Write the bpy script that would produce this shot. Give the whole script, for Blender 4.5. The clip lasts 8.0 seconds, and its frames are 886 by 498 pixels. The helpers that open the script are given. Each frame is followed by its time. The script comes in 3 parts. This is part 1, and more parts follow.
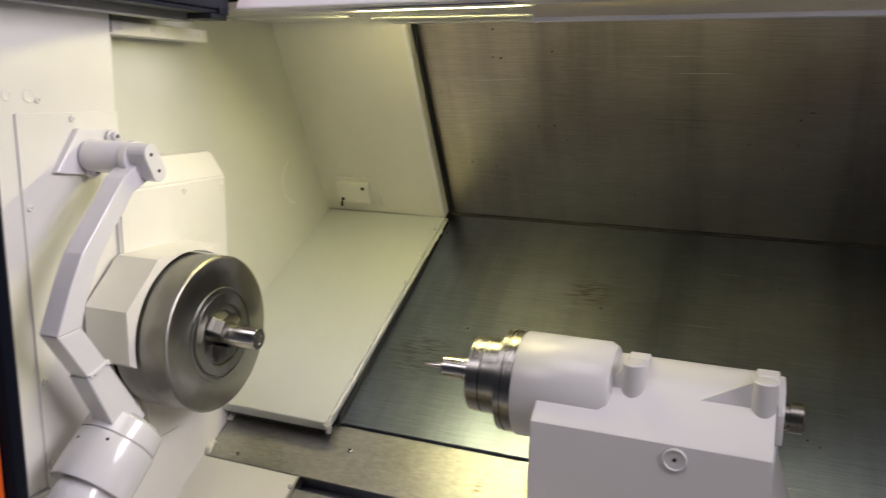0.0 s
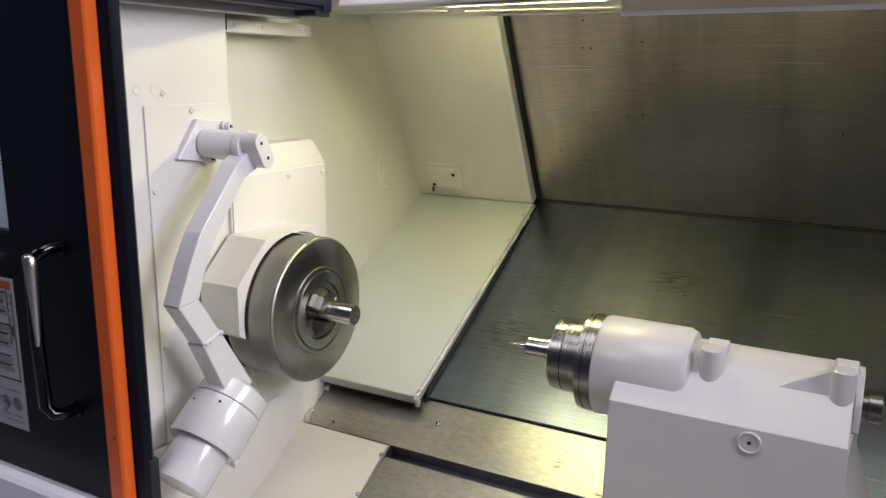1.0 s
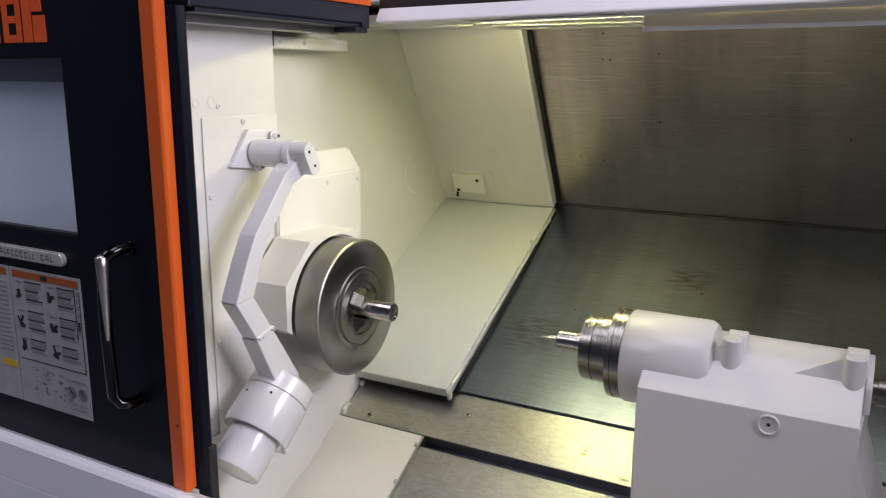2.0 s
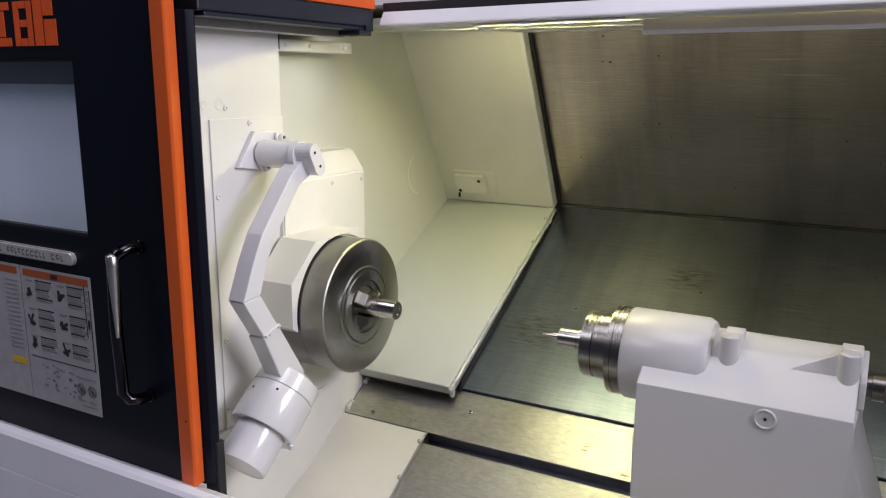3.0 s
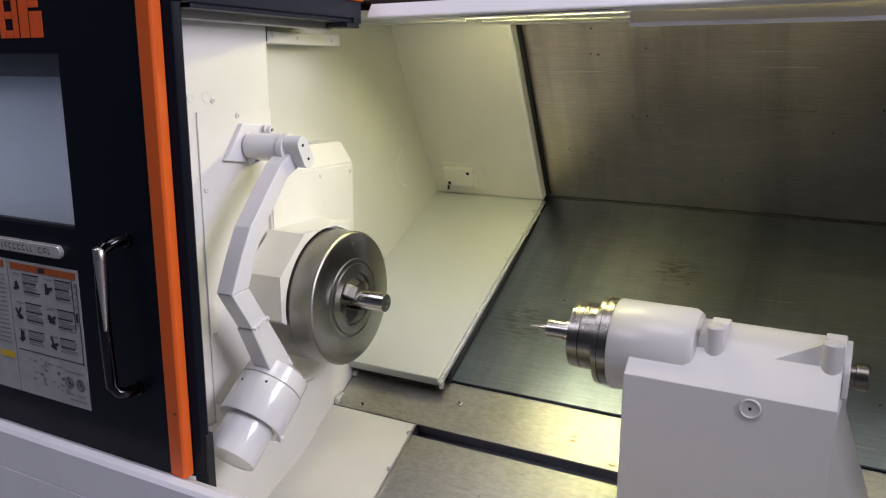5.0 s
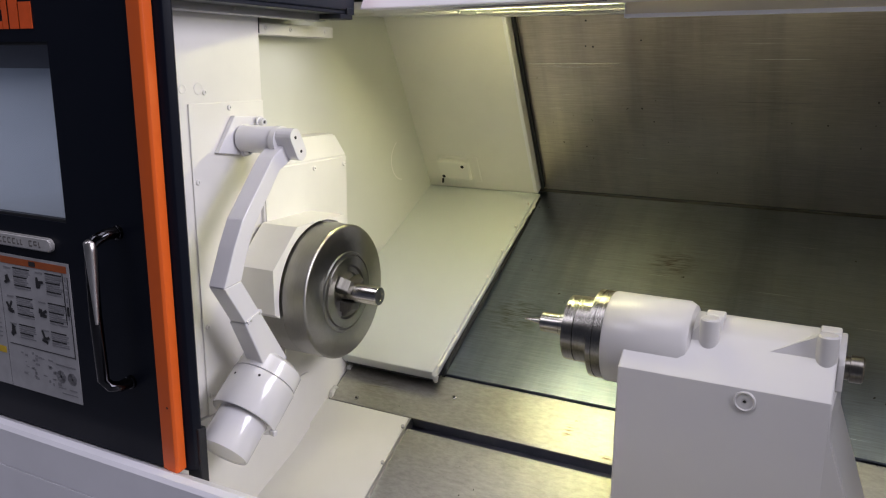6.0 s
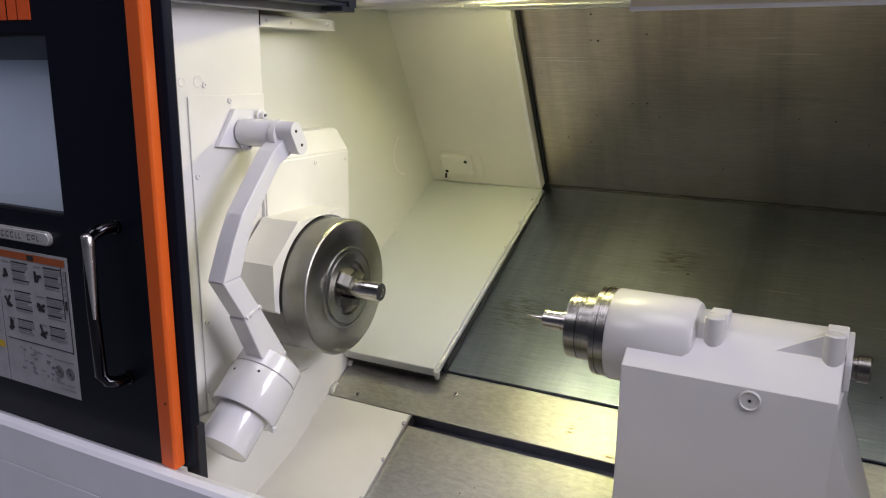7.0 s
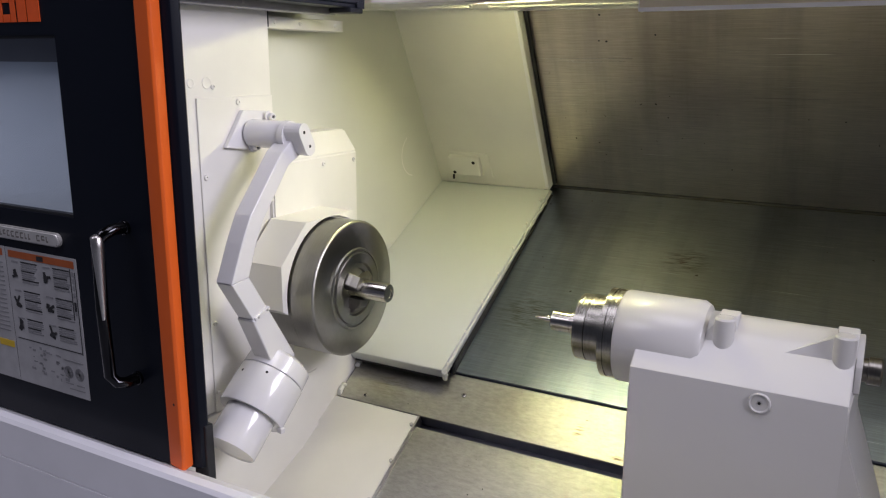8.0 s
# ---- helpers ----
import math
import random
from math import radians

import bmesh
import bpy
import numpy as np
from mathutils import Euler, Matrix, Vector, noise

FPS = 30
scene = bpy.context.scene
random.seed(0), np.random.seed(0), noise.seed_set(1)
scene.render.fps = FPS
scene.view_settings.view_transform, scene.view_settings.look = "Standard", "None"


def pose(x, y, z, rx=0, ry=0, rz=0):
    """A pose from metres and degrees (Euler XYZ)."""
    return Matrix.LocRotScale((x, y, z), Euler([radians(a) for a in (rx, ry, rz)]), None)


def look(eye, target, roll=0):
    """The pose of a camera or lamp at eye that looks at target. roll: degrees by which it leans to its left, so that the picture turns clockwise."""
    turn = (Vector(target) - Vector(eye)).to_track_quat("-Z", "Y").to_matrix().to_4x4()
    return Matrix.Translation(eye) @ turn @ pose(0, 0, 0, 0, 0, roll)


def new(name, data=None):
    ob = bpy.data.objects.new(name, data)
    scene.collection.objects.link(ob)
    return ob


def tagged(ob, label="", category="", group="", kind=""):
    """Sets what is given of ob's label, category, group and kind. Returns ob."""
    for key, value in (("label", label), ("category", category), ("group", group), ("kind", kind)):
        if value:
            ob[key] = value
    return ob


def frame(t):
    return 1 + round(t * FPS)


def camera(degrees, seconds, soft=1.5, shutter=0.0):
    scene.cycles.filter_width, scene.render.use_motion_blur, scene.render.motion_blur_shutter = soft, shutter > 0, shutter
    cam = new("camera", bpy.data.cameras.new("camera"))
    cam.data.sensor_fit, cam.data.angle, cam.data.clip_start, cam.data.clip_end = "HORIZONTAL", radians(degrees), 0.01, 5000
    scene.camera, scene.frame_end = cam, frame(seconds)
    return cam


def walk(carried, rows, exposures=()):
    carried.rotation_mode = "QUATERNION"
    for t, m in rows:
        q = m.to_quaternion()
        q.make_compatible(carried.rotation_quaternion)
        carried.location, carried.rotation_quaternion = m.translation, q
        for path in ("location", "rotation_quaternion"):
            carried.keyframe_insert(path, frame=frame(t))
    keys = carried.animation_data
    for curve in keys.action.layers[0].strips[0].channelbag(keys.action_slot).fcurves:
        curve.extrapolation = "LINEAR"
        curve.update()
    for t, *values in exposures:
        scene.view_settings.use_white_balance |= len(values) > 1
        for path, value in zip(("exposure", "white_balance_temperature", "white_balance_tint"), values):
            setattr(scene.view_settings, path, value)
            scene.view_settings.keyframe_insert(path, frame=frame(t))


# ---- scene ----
cam = camera(58.7, 8.0, soft=1.15, shutter=0.5)
PATH = [
    (0, (-0.053, 0.023, 1.595), (-0.776, 1.844, 1.194), 1.0),
    (0.5, (-0.039, 0.002, 1.604), (-0.901, 1.753, 1.168), 1.2),
    (1, (-0.019, -0.048, 1.613), (-0.941, 1.671, 1.169), 0.7),
    (1.5, (-0.024, -0.126, 1.624), (-0.955, 1.589, 1.189), 0.4),
    (3, (-0.012, -0.206, 1.627), (-0.948, 1.509, 1.202), 0.3),
    (3.5, (-0.006, -0.211, 1.628), (-0.939, 1.505, 1.199), 0.3),
    (4, (-0.002, -0.208, 1.626), (-0.934, 1.508, 1.195), 0.3),
    (4.5, (-0.005, -0.208, 1.628), (-0.928, 1.511, 1.191), 0.3),
    (6, (-0.005, -0.199, 1.621), (-0.908, 1.527, 1.165), 0.3),
    (6.5, (-0.01, -0.189, 1.618), (-0.913, 1.534, 1.154), 0.4),
    (7, (-0.009, -0.18, 1.617), (-0.92, 1.538, 1.15), 0.5),
    (7.5, (-0.01, -0.177, 1.619), (-0.929, 1.536, 1.149), 0.4),
    (8, (-0.011, -0.179, 1.618), (-0.939, 1.531, 1.152), 0.4),
]
walk(cam, [(t, look(eye, target, roll)) for t, eye, target, roll in PATH],
     [(0.0, 0.02, 6950, 10), (0.5, 0.03, 6800, 10), (1.5, 0.06, 6500, 10), (8.0, 0.04, 6500, 10)])

# ---- world and lights ----
world = bpy.data.worlds.new("hall_world")
scene.world = world
world.use_nodes = True
world.node_tree.nodes["Background"].inputs[0].default_value = (0.68, 0.665, 0.74, 1)
world.node_tree.nodes["Background"].inputs[1].default_value = 0.20


def area_lamp(name, m, size_x, size_y, watts, color):
    data = bpy.data.lights.new(name, "AREA")
    data.shape, data.size, data.size_y, data.energy, data.color = "RECTANGLE", size_x, size_y, watts, color
    ob = new(name, data)
    ob.matrix_world = m
    return ob


HALL = (0.90, 0.865, 1.0)
WORK = (1.0, 0.95, 0.47)
WARM = (1.0, 0.925, 0.44)
area_lamp("hall_light", look((4.2, 0.5, 3.7), (-1.0, 1.0, 1.3)), 3.0, 2.0, 270, HALL)
area_lamp("hall_light", look((-0.4, -0.2, 5.6), (-0.4, 0.8, 0.8)), 3.0, 2.0, 75, HALL)
area_lamp("hall_light", look((-3.6, -2.5, 5.7), (-1.6, 0.8, 1.2)), 2.5, 2.5, 105, HALL)


# ---- materials ----
def nodes_of(name):
    mat = bpy.data.materials.new(name)
    mat.use_nodes = True
    nt = mat.node_tree
    return mat, nt, nt.nodes["Principled BSDF"]


def coords(nt, scale=(1, 1, 1)):
    tc = nt.nodes.new("ShaderNodeNewGeometry")
    mp = nt.nodes.new("ShaderNodeMapping")
    mp.inputs["Scale"].default_value = scale
    nt.links.new(tc.outputs["Position"], mp.inputs["Vector"])
    return mp.outputs["Vector"]


def noise_tex(nt, vec, scale, detail=4.0, rough=0.55):
    n = nt.nodes.new("ShaderNodeTexNoise")
    n.inputs["Scale"].default_value, n.inputs["Detail"].default_value, n.inputs["Roughness"].default_value = scale, detail, rough
    nt.links.new(vec, n.inputs["Vector"])
    return n.outputs["Fac"]


def ramp(nt, fac, stops):
    r = nt.nodes.new("ShaderNodeValToRGB")
    els = r.color_ramp.elements
    while len(els) < len(stops):
        els.new(0.5)
    for e, (p, c) in zip(els, stops):
        e.position, e.color = p, (*c, 1) if len(c) == 3 else c
    nt.links.new(fac, r.inputs["Fac"])
    return r.outputs["Color"]


def mixed(nt, fac, a, b, mode="MIX"):
    m = nt.nodes.new("ShaderNodeMix")
    m.data_type, m.blend_type = "RGBA", mode
    if isinstance(fac, (int, float)):
        m.inputs[0].default_value = fac
    else:
        nt.links.new(fac, m.inputs[0])
    for sock, v in ((m.inputs[6], a), (m.inputs[7], b)):
        if isinstance(v, tuple):
            sock.default_value = (*v, 1)
        else:
            nt.links.new(v, sock)
    return m.outputs[2]


def bumped(nt, bsdf, height, strength, distance):
    b = nt.nodes.new("ShaderNodeBump")
    b.inputs["Strength"].default_value, b.inputs["Distance"].default_value = strength, distance
    nt.links.new(height, b.inputs["Height"])
    nt.links.new(b.outputs["Normal"], bsdf.inputs["Normal"])


def paint(name, color, rough=0.35, dirt=0.06, grain=420, coat=0.0, spec=0.5):
    """Sprayed enamel: faint large stains, fine orange peel."""
    mat, nt, bsdf = nodes_of(name)
    v = coords(nt)
    big = noise_tex(nt, v, 5.0, 5)
    dark = tuple(c * (1 - 2.2 * dirt) for c in color)
    col = ramp(nt, big, [(0.30, dark), (0.62, color)])
    nt.links.new(col, bsdf.inputs["Base Color"])
    r = nt.nodes.new("ShaderNodeMapRange")
    r.inputs["To Min"].default_value, r.inputs["To Max"].default_value = rough - 0.03, rough + 0.06
    nt.links.new(noise_tex(nt, v, 14.0, 6), r.inputs["Value"])
    nt.links.new(r.outputs["Result"], bsdf.inputs["Roughness"])
    bsdf.inputs["Specular IOR Level"].default_value = spec
    bsdf.inputs["Coat Weight"].default_value, bsdf.inputs["Coat Roughness"].default_value = coat, 0.06
    bumped(nt, bsdf, noise_tex(nt, v, grain, 2), 0.06, 0.0006)
    return mat


def steel(name, color, rough, streak=(2.0, 60.0, 60.0), spots=True, contrast=0.35, worn=False, stains=(), lathe=False, metal=1.0):
    """Brushed sheet: streaks along one way, blotches, cross bands, scratches, a few dark specks."""
    mat, nt, bsdf = nodes_of(name)
    bsdf.inputs["Metallic"].default_value = metal
    fine = noise_tex(nt, coords(nt, streak), 6.0, 6, 0.7)
    blot = noise_tex(nt, coords(nt), 3.2, 5, 0.6)
    dark = tuple(c * (1 - contrast) for c in color)
    col = ramp(nt, fine, [(0.25, dark), (0.75, color)])
    col = mixed(nt, 1.0, col, ramp(nt, blot, [(0.30, (0.74, 0.73, 0.71)), (0.66, (1, 1, 1))]), "MULTIPLY")
    if worn:
        band = noise_tex(nt, coords(nt, (7.0, 0.5, 0.5)), 1.3, 5, 0.6)
        col = mixed(nt, 1.0, col, ramp(nt, band, [(0.32, (0.72, 0.72, 0.74)), (0.52, (0.92, 0.92, 0.92)), (0.72, (1.0, 1.0, 1.0))]), "MULTIPLY")
        scr = noise_tex(nt, coords(nt, (0.9, 150.0, 150.0)), 2.6, 2, 0.5)
        gate = noise_tex(nt, coords(nt, (2.0, 3.0, 3.0)), 1.7, 2)
        line = mixed(nt, 1.0, ramp(nt, scr, [(0.70, (0, 0, 0)), (0.74, (1, 1, 1))]), ramp(nt, gate, [(0.52, (0, 0, 0)), (0.60, (1, 1, 1))]), "MULTIPLY")
        col = mixed(nt, line, col, tuple(min(1.0, c * 1.7) for c in color))
    if spots:
        sp = noise_tex(nt, coords(nt), 75.0, 1)
        sp2 = noise_tex(nt, coords(nt), 4.0, 2)
        spk = mixed(nt, 1.0, ramp(nt, sp, [(0.765, (0, 0, 0)), (0.79, (1, 1, 1))]), ramp(nt, sp2, [(0.5, (0, 0, 0)), (0.6, (1, 1, 1))]), "MULTIPLY")
        col = mixed(nt, spk, col, (0.05, 0.045, 0.04))
    for centre, size, tone in stains:
        off = nt.nodes.new("ShaderNodeVectorMath")
        off.operation = "SUBTRACT"
        off.inputs[1].default_value = centre
        nt.links.new(coords(nt), off.inputs[0])
        div = nt.nodes.new("ShaderNodeVectorMath")
        div.operation = "DIVIDE"
        div.inputs[1].default_value = size
        nt.links.new(off.outputs[0], div.inputs[0])
        far = nt.nodes.new("ShaderNodeVectorMath")
        far.operation = "LENGTH"
        nt.links.new(div.outputs[0], far.inputs[0])
        smear = noise_tex(nt, coords(nt, (5.0, 45.0, 45.0)), 4.0, 4, 0.6)
        mask = mixed(nt, 1.0, ramp(nt, far.outputs["Value"], [(0.2, (1, 1, 1)), (1.0, (0, 0, 0))]), ramp(nt, smear, [(0.45, (0, 0, 0)), (0.62, (1, 1, 1))]), "MULTIPLY")
        col = mixed(nt, mask, col, tone)
    nt.links.new(col, bsdf.inputs["Base Color"])
    r = nt.nodes.new("ShaderNodeMapRange")
    r.inputs["To Min"].default_value, r.inputs["To Max"].default_value = rough - 0.07, rough + 0.10
    mx = nt.nodes.new("ShaderNodeMath")
    mx.operation = "MULTIPLY_ADD"
    mx.inputs[1].default_value = 0.5
    nt.links.new(fine, mx.inputs[0])
    nt.links.new(blot, mx.inputs[2])
    nt.links.new(mx.outputs[0], r.inputs["Value"])
    nt.links.new(r.outputs["Result"], bsdf.inputs["Roughness"])
    bumped(nt, bsdf, fine, 0.10, 0.0008)
    if lathe:
        tan = nt.nodes.new("ShaderNodeTangent")
        tan.direction_type, tan.axis = "RADIAL", "X"
        nt.links.new(tan.outputs["Tangent"], bsdf.inputs["Tangent"])
        bsdf.inputs["Anisotropic"].default_value = 0.75
    return mat


def plain(name, color, rough=0.5, metal=0.0, emit=0.0):
    mat, nt, bsdf = nodes_of(name)
    v = coords(nt)
    n = noise_tex(nt, v, 30.0, 4)
    nt.links.new(ramp(nt, n, [(0.3, tuple(c * 0.82 for c in color)), (0.7, color)]), bsdf.inputs["Base Color"])
    bsdf.inputs["Roughness"].default_value, bsdf.inputs["Metallic"].default_value = rough, metal
    if emit:
        bsdf.inputs["Emission Color"].default_value, bsdf.inputs["Emission Strength"].default_value = (*color, 1), emit
    return mat


WHITE = paint("white_enamel", (0.80, 0.785, 0.735), 0.33, 0.03, coat=0.15)
WALLW = paint("greenish_white_enamel", (0.65, 0.655, 0.585), 0.30, 0.02, coat=0.25)
# slab white: cool hall light and a dimmer level put into the colour
SLABW = paint("white_enamel_slab_lit", (0.56, 0.585, 0.58), 0.28, 0.012, coat=0.25)
CAST = paint("white_casting_enamel", (0.61, 0.60, 0.59), 0.32, 0.010, 260, coat=0.25)
ARMW = paint("white_arm_enamel", (0.77, 0.76, 0.775), 0.30, 0.02, 260, coat=1.0)
GREY = paint("pale_grey_enamel", (0.78, 0.78, 0.83), 0.34, 0.03)
BLACK = paint("black_blue_enamel", (0.004, 0.0055, 0.011), 0.34, 0.03, spec=0.18)
# lighter copy of the door black, hall light on the return put into it
BLACKLIT = paint("black_blue_enamel_lit", (0.018, 0.021, 0.030), 0.36, 0.05, spec=0.4)
BEAMW = paint("lilac_white_enamel", (0.84, 0.83, 0.86), 0.34, 0.03)
PLATE = plain("satin_plate", (0.62, 0.61, 0.60), 0.28, 0.45)
ORANGE = paint("orange_enamel", (0.72, 0.115, 0.012), 0.42, 0.05)
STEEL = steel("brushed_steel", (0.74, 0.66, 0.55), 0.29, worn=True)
# lower sheet, tinted darker and bluer than the upper one
STEELLOW = steel("blue_grey_steel", (0.31, 0.36, 0.46), 0.26, worn=True, stains=(((-0.425, 1.985, 1.085), (0.075, 0.06, 0.06), (0.05, 0.03, 0.025)), ((-0.79, 1.74, 0.95), (0.10, 0.10, 0.10), (0.10, 0.10, 0.09))))
RAILST = steel("ground_steel", (0.52, 0.515, 0.485), 0.31, (8.0, 20.0, 20.0), metal=0.80, stains=(((-0.43, 1.411, 0.756), (0.02, 0.012, 0.012), (0.08, 0.05, 0.02)), ((-0.535, 1.452, 0.779), (0.015, 0.03, 0.03), (0.16, 0.11, 0.05)), ((-1.05, 1.46, 0.785), (0.08, 0.05, 0.05), (0.26, 0.24, 0.20))))
JAWST = steel("jaw_steel", (0.22, 0.215, 0.20), 0.42, (40.0, 6.0, 6.0), False)
CHUCKST = steel("turned_steel", (0.37, 0.365, 0.335), 0.28, (60.0, 6.0, 6.0), False, 0.15, lathe=True)
BRIGHT = steel("bright_steel", (0.72, 0.70, 0.66), 0.14, (60.0, 4.0, 4.0), False, 0.2)
QUILLST = steel("quill_steel", (0.44, 0.43, 0.40), 0.22, (40.0, 6.0, 6.0), False)
DARKST = steel("dull_steel", (0.30, 0.285, 0.26), 0.28, (40.0, 6.0, 6.0), False)
RUBBER = plain("black_rubber", (0.012, 0.013, 0.016), 0.55)
SLOT = plain("dark_gap_steel", (0.26, 0.27, 0.32), 0.45, 0.7)
CHROME = plain("dark_polished_metal", (0.045, 0.045, 0.05), 0.16, 1.0)
# tone of the strip that darkens the top of the window
BAND = plain("window_band_tone", (0.20, 0.175, 0.165), 0.5)
ALU = steel("satin_aluminium", (0.66, 0.65, 0.64), 0.30, (2.0, 40.0, 40.0), False, 0.15)
DULLALU = steel("weathered_aluminium", (0.55, 0.55, 0.56), 0.42, (60.0, 2.0, 60.0), False, 0.25, metal=0.5)
HOLE = plain("dark_hole", (0.01, 0.01, 0.01), 0.7)
LABEL = plain("label_white", (0.37, 0.37, 0.385), 0.45)
INK = plain("label_ink", (0.018, 0.018, 0.02), 0.6)
INKPALE = plain("label_faint_ink", (0.23, 0.23, 0.245), 0.5)
ENGRAVE = plain("engraved_plate", (0.20, 0.19, 0.18), 0.5, 0.4)
HEADER = plain("label_orange", (0.36, 0.085, 0.02), 0.45)
YELLOW = plain("label_yellow", (0.62, 0.42, 0.03), 0.45)
LOGO = plain("orange_lettering", (0.75, 0.10, 0.015), 0.4)
SEALANT = plain("white_sealant", (0.72, 0.72, 0.69), 0.35)
GLOW = plain("work_lamp_light", WORK, 0.5, 0.0, 740.0)
# fill glow for the upper panel and back steel, not a real lamp face
BACKFILL = plain("back_fill_glow", WARM, 0.5, 0.0, 205.0)
# weak fill for the right-hand steel, no actual tube
FILLTUBE = plain("fill_tube_glow", WARM, 0.5, 0.0, 7.0)
CONCRETE = plain("hall_floor_grey", (0.25, 0.26, 0.28), 0.4)
HALLWALL = plain("hall_wall_paint", (0.33, 0.37, 0.44), 0.7)
HALLTOP = plain("hall_ceiling_paint", (0.10, 0.09, 0.08), 0.8)


def window_glass():
    mat, nt, bsdf = nodes_of("door_glass")
    bsdf.inputs["Base Color"].default_value = (0.66, 0.75, 0.88, 1)
    bsdf.inputs["Roughness"].default_value = 0.04
    bsdf.inputs["Transmission Weight"].default_value = 1.0
    bsdf.inputs["IOR"].default_value = 1.5
    return mat


GLASS = window_glass()


# ---- mesh helpers ----
def mesh_of(name, bm, material, smooth=None):
    bmesh.ops.recalc_face_normals(bm, faces=bm.faces[:])
    round_work = any(f.smooth for f in bm.faces)
    me = bpy.data.meshes.new(name)
    bm.to_mesh(me)
    bm.free()
    if smooth is not None:
        if not round_work:
            smooth = min(smooth, 16)
        for p in me.polygons:
            p.use_smooth = True
        me.set_sharp_from_angle(angle=radians(smooth))
    me.materials.append(material)
    return me


def part(name, bm, material, parent, label="", smooth=35):
    ob = new(name, mesh_of(name, bm, material, smooth))
    ob.parent = parent
    if label:
        ob["label"] = label
    return ob


def thing(name, at, label, category, group=""):
    ob = new(name)
    ob.location = at
    bpy.context.view_layer.update()
    return tagged(ob, label, category, group)


def under(root, ob):
    """Hang a part under its thing, keeping its place in the world."""
    ob.parent = root
    ob.matrix_parent_inverse = Matrix.Translation(root.location).inverted()
    return ob


def add(root, name, bm, material, label="", smooth=35):
    ob = part(name, bm, material, None, label, smooth)
    return under(root, ob)


def sub(parent_part, name, bm, material, label="", smooth=35):
    """A piece of a part, one level deeper."""
    ob = part(name, bm, material, None, label, smooth)
    ob.parent = parent_part
    ob.matrix_parent_inverse = parent_part.matrix_parent_inverse.inverted() if parent_part.parent is None else (
        Matrix.Translation(parent_part.parent.location) @ Matrix.Identity(4) @ parent_part.matrix_basis).inverted() @ Matrix.Translation(parent_part.parent.location)
    return ob


def struct(name, bm, material, label, smooth=35, category=""):
    return tagged(part(name, bm, material, None, "", smooth), label, category or name.split("_")[0], "", "structure")


def box(x0, x1, y0, y1, z0, z1, bevel=0.0, seg=2):
    bm = bmesh.new()
    m = Matrix.Translation(((x0 + x1) / 2, (y0 + y1) / 2, (z0 + z1) / 2)) @ Matrix.Diagonal((x1 - x0, y1 - y0, z1 - z0, 1))
    bmesh.ops.create_cube(bm, size=1, matrix=m)
    if bevel:
        bmesh.ops.bevel(bm, geom=bm.edges[:], offset=bevel, segments=seg, affect="EDGES", profile=0.5)
    return bm


def prism(profile, a0, a1, axis="x", bevel=0.0, seg=2):
    """A closed profile drawn out along an axis. x: (y, z); y: (x, z); z: (x, y)."""
    bm = bmesh.new()

    def at(a, p):
        return {"x": (a, p[0], p[1]), "y": (p[0], a, p[1]), "z": (p[0], p[1], a)}[axis]
    lo = [bm.verts.new(at(a0, p)) for p in profile]
    hi = [bm.verts.new(at(a1, p)) for p in profile]
    n = len(profile)
    bm.faces.new(lo)
    bm.faces.new(hi[::-1])
    for i in range(n):
        bm.faces.new((lo[i], lo[(i + 1) % n], hi[(i + 1) % n], hi[i]))
    bmesh.ops.recalc_face_normals(bm, faces=bm.faces[:])
    if bevel:
        bmesh.ops.bevel(bm, geom=bm.edges[:], offset=bevel, segments=seg, affect="EDGES", profile=0.5)
    return bm


def turned(profile, base, axis=(1, 0, 0), seg=64):
    """A solid of revolution: (along, radius) pairs from the base along the axis."""
    bm = bmesh.new()
    rot = Vector((0, 0, 1)).rotation_difference(Vector(axis).normalized()).to_matrix().to_4x4()
    m = Matrix.Translation(base) @ rot
    rings = []
    for h, r in profile:
        rings.append([bm.verts.new(m @ Vector((r * math.cos(2 * math.pi * i / seg), r * math.sin(2 * math.pi * i / seg), h))) for i in range(seg)])
    for a, b in zip(rings, rings[1:]):
        for i in range(seg):
            bm.faces.new((a[i], a[(i + 1) % seg], b[(i + 1) % seg], b[i]))
    bm.faces.new(rings[0][::-1])
    bm.faces.new(rings[-1])
    for f in bm.faces:
        f.smooth = True
    return bm


def tube(points, radius, seg=12, squash=1.0):
    """A round bar bent along points."""
    bm = bmesh.new()
    pts = [Vector(p) for p in points]
    rings = []
    for i, p in enumerate(pts):
        d = (pts[min(i + 1, len(pts) - 1)] - pts[max(i - 1, 0)]).normalized()
        side = Vector((1, 0, 0)) if abs(d.x) < 0.9 else Vector((0, 1, 0))
        u = d.cross(side).normalized()
        w = d.cross(u)
        rings.append([bm.verts.new(p + radius * (math.cos(2 * math.pi * k / seg) * u + squash * math.sin(2 * math.pi * k / seg) * w)) for k in range(seg)])
    for a, b in zip(rings, rings[1:]):
        for i in range(seg):
            bm.faces.new((a[i], a[(i + 1) % seg], b[(i + 1) % seg], b[i]))
    bm.faces.new(rings[0][::-1])
    bm.faces.new(rings[-1])
    for f in bm.faces:
        f.smooth = True
    return bm


def screw_head(at, axis, r=0.006, h=0.004):
    """A socket screw with a recessed hexagon."""
    return turned([(0, r * 1.05), (h * 0.7, r), (h, r * 0.8), (h, r * 0.45), (h * 0.45, r * 0.42)], at, axis, 14)


# ---- the bed: everything is drawn out along the spindle's way ----
SL = radians(29.0)
CS, SN = math.cos(SL), math.sin(SL)


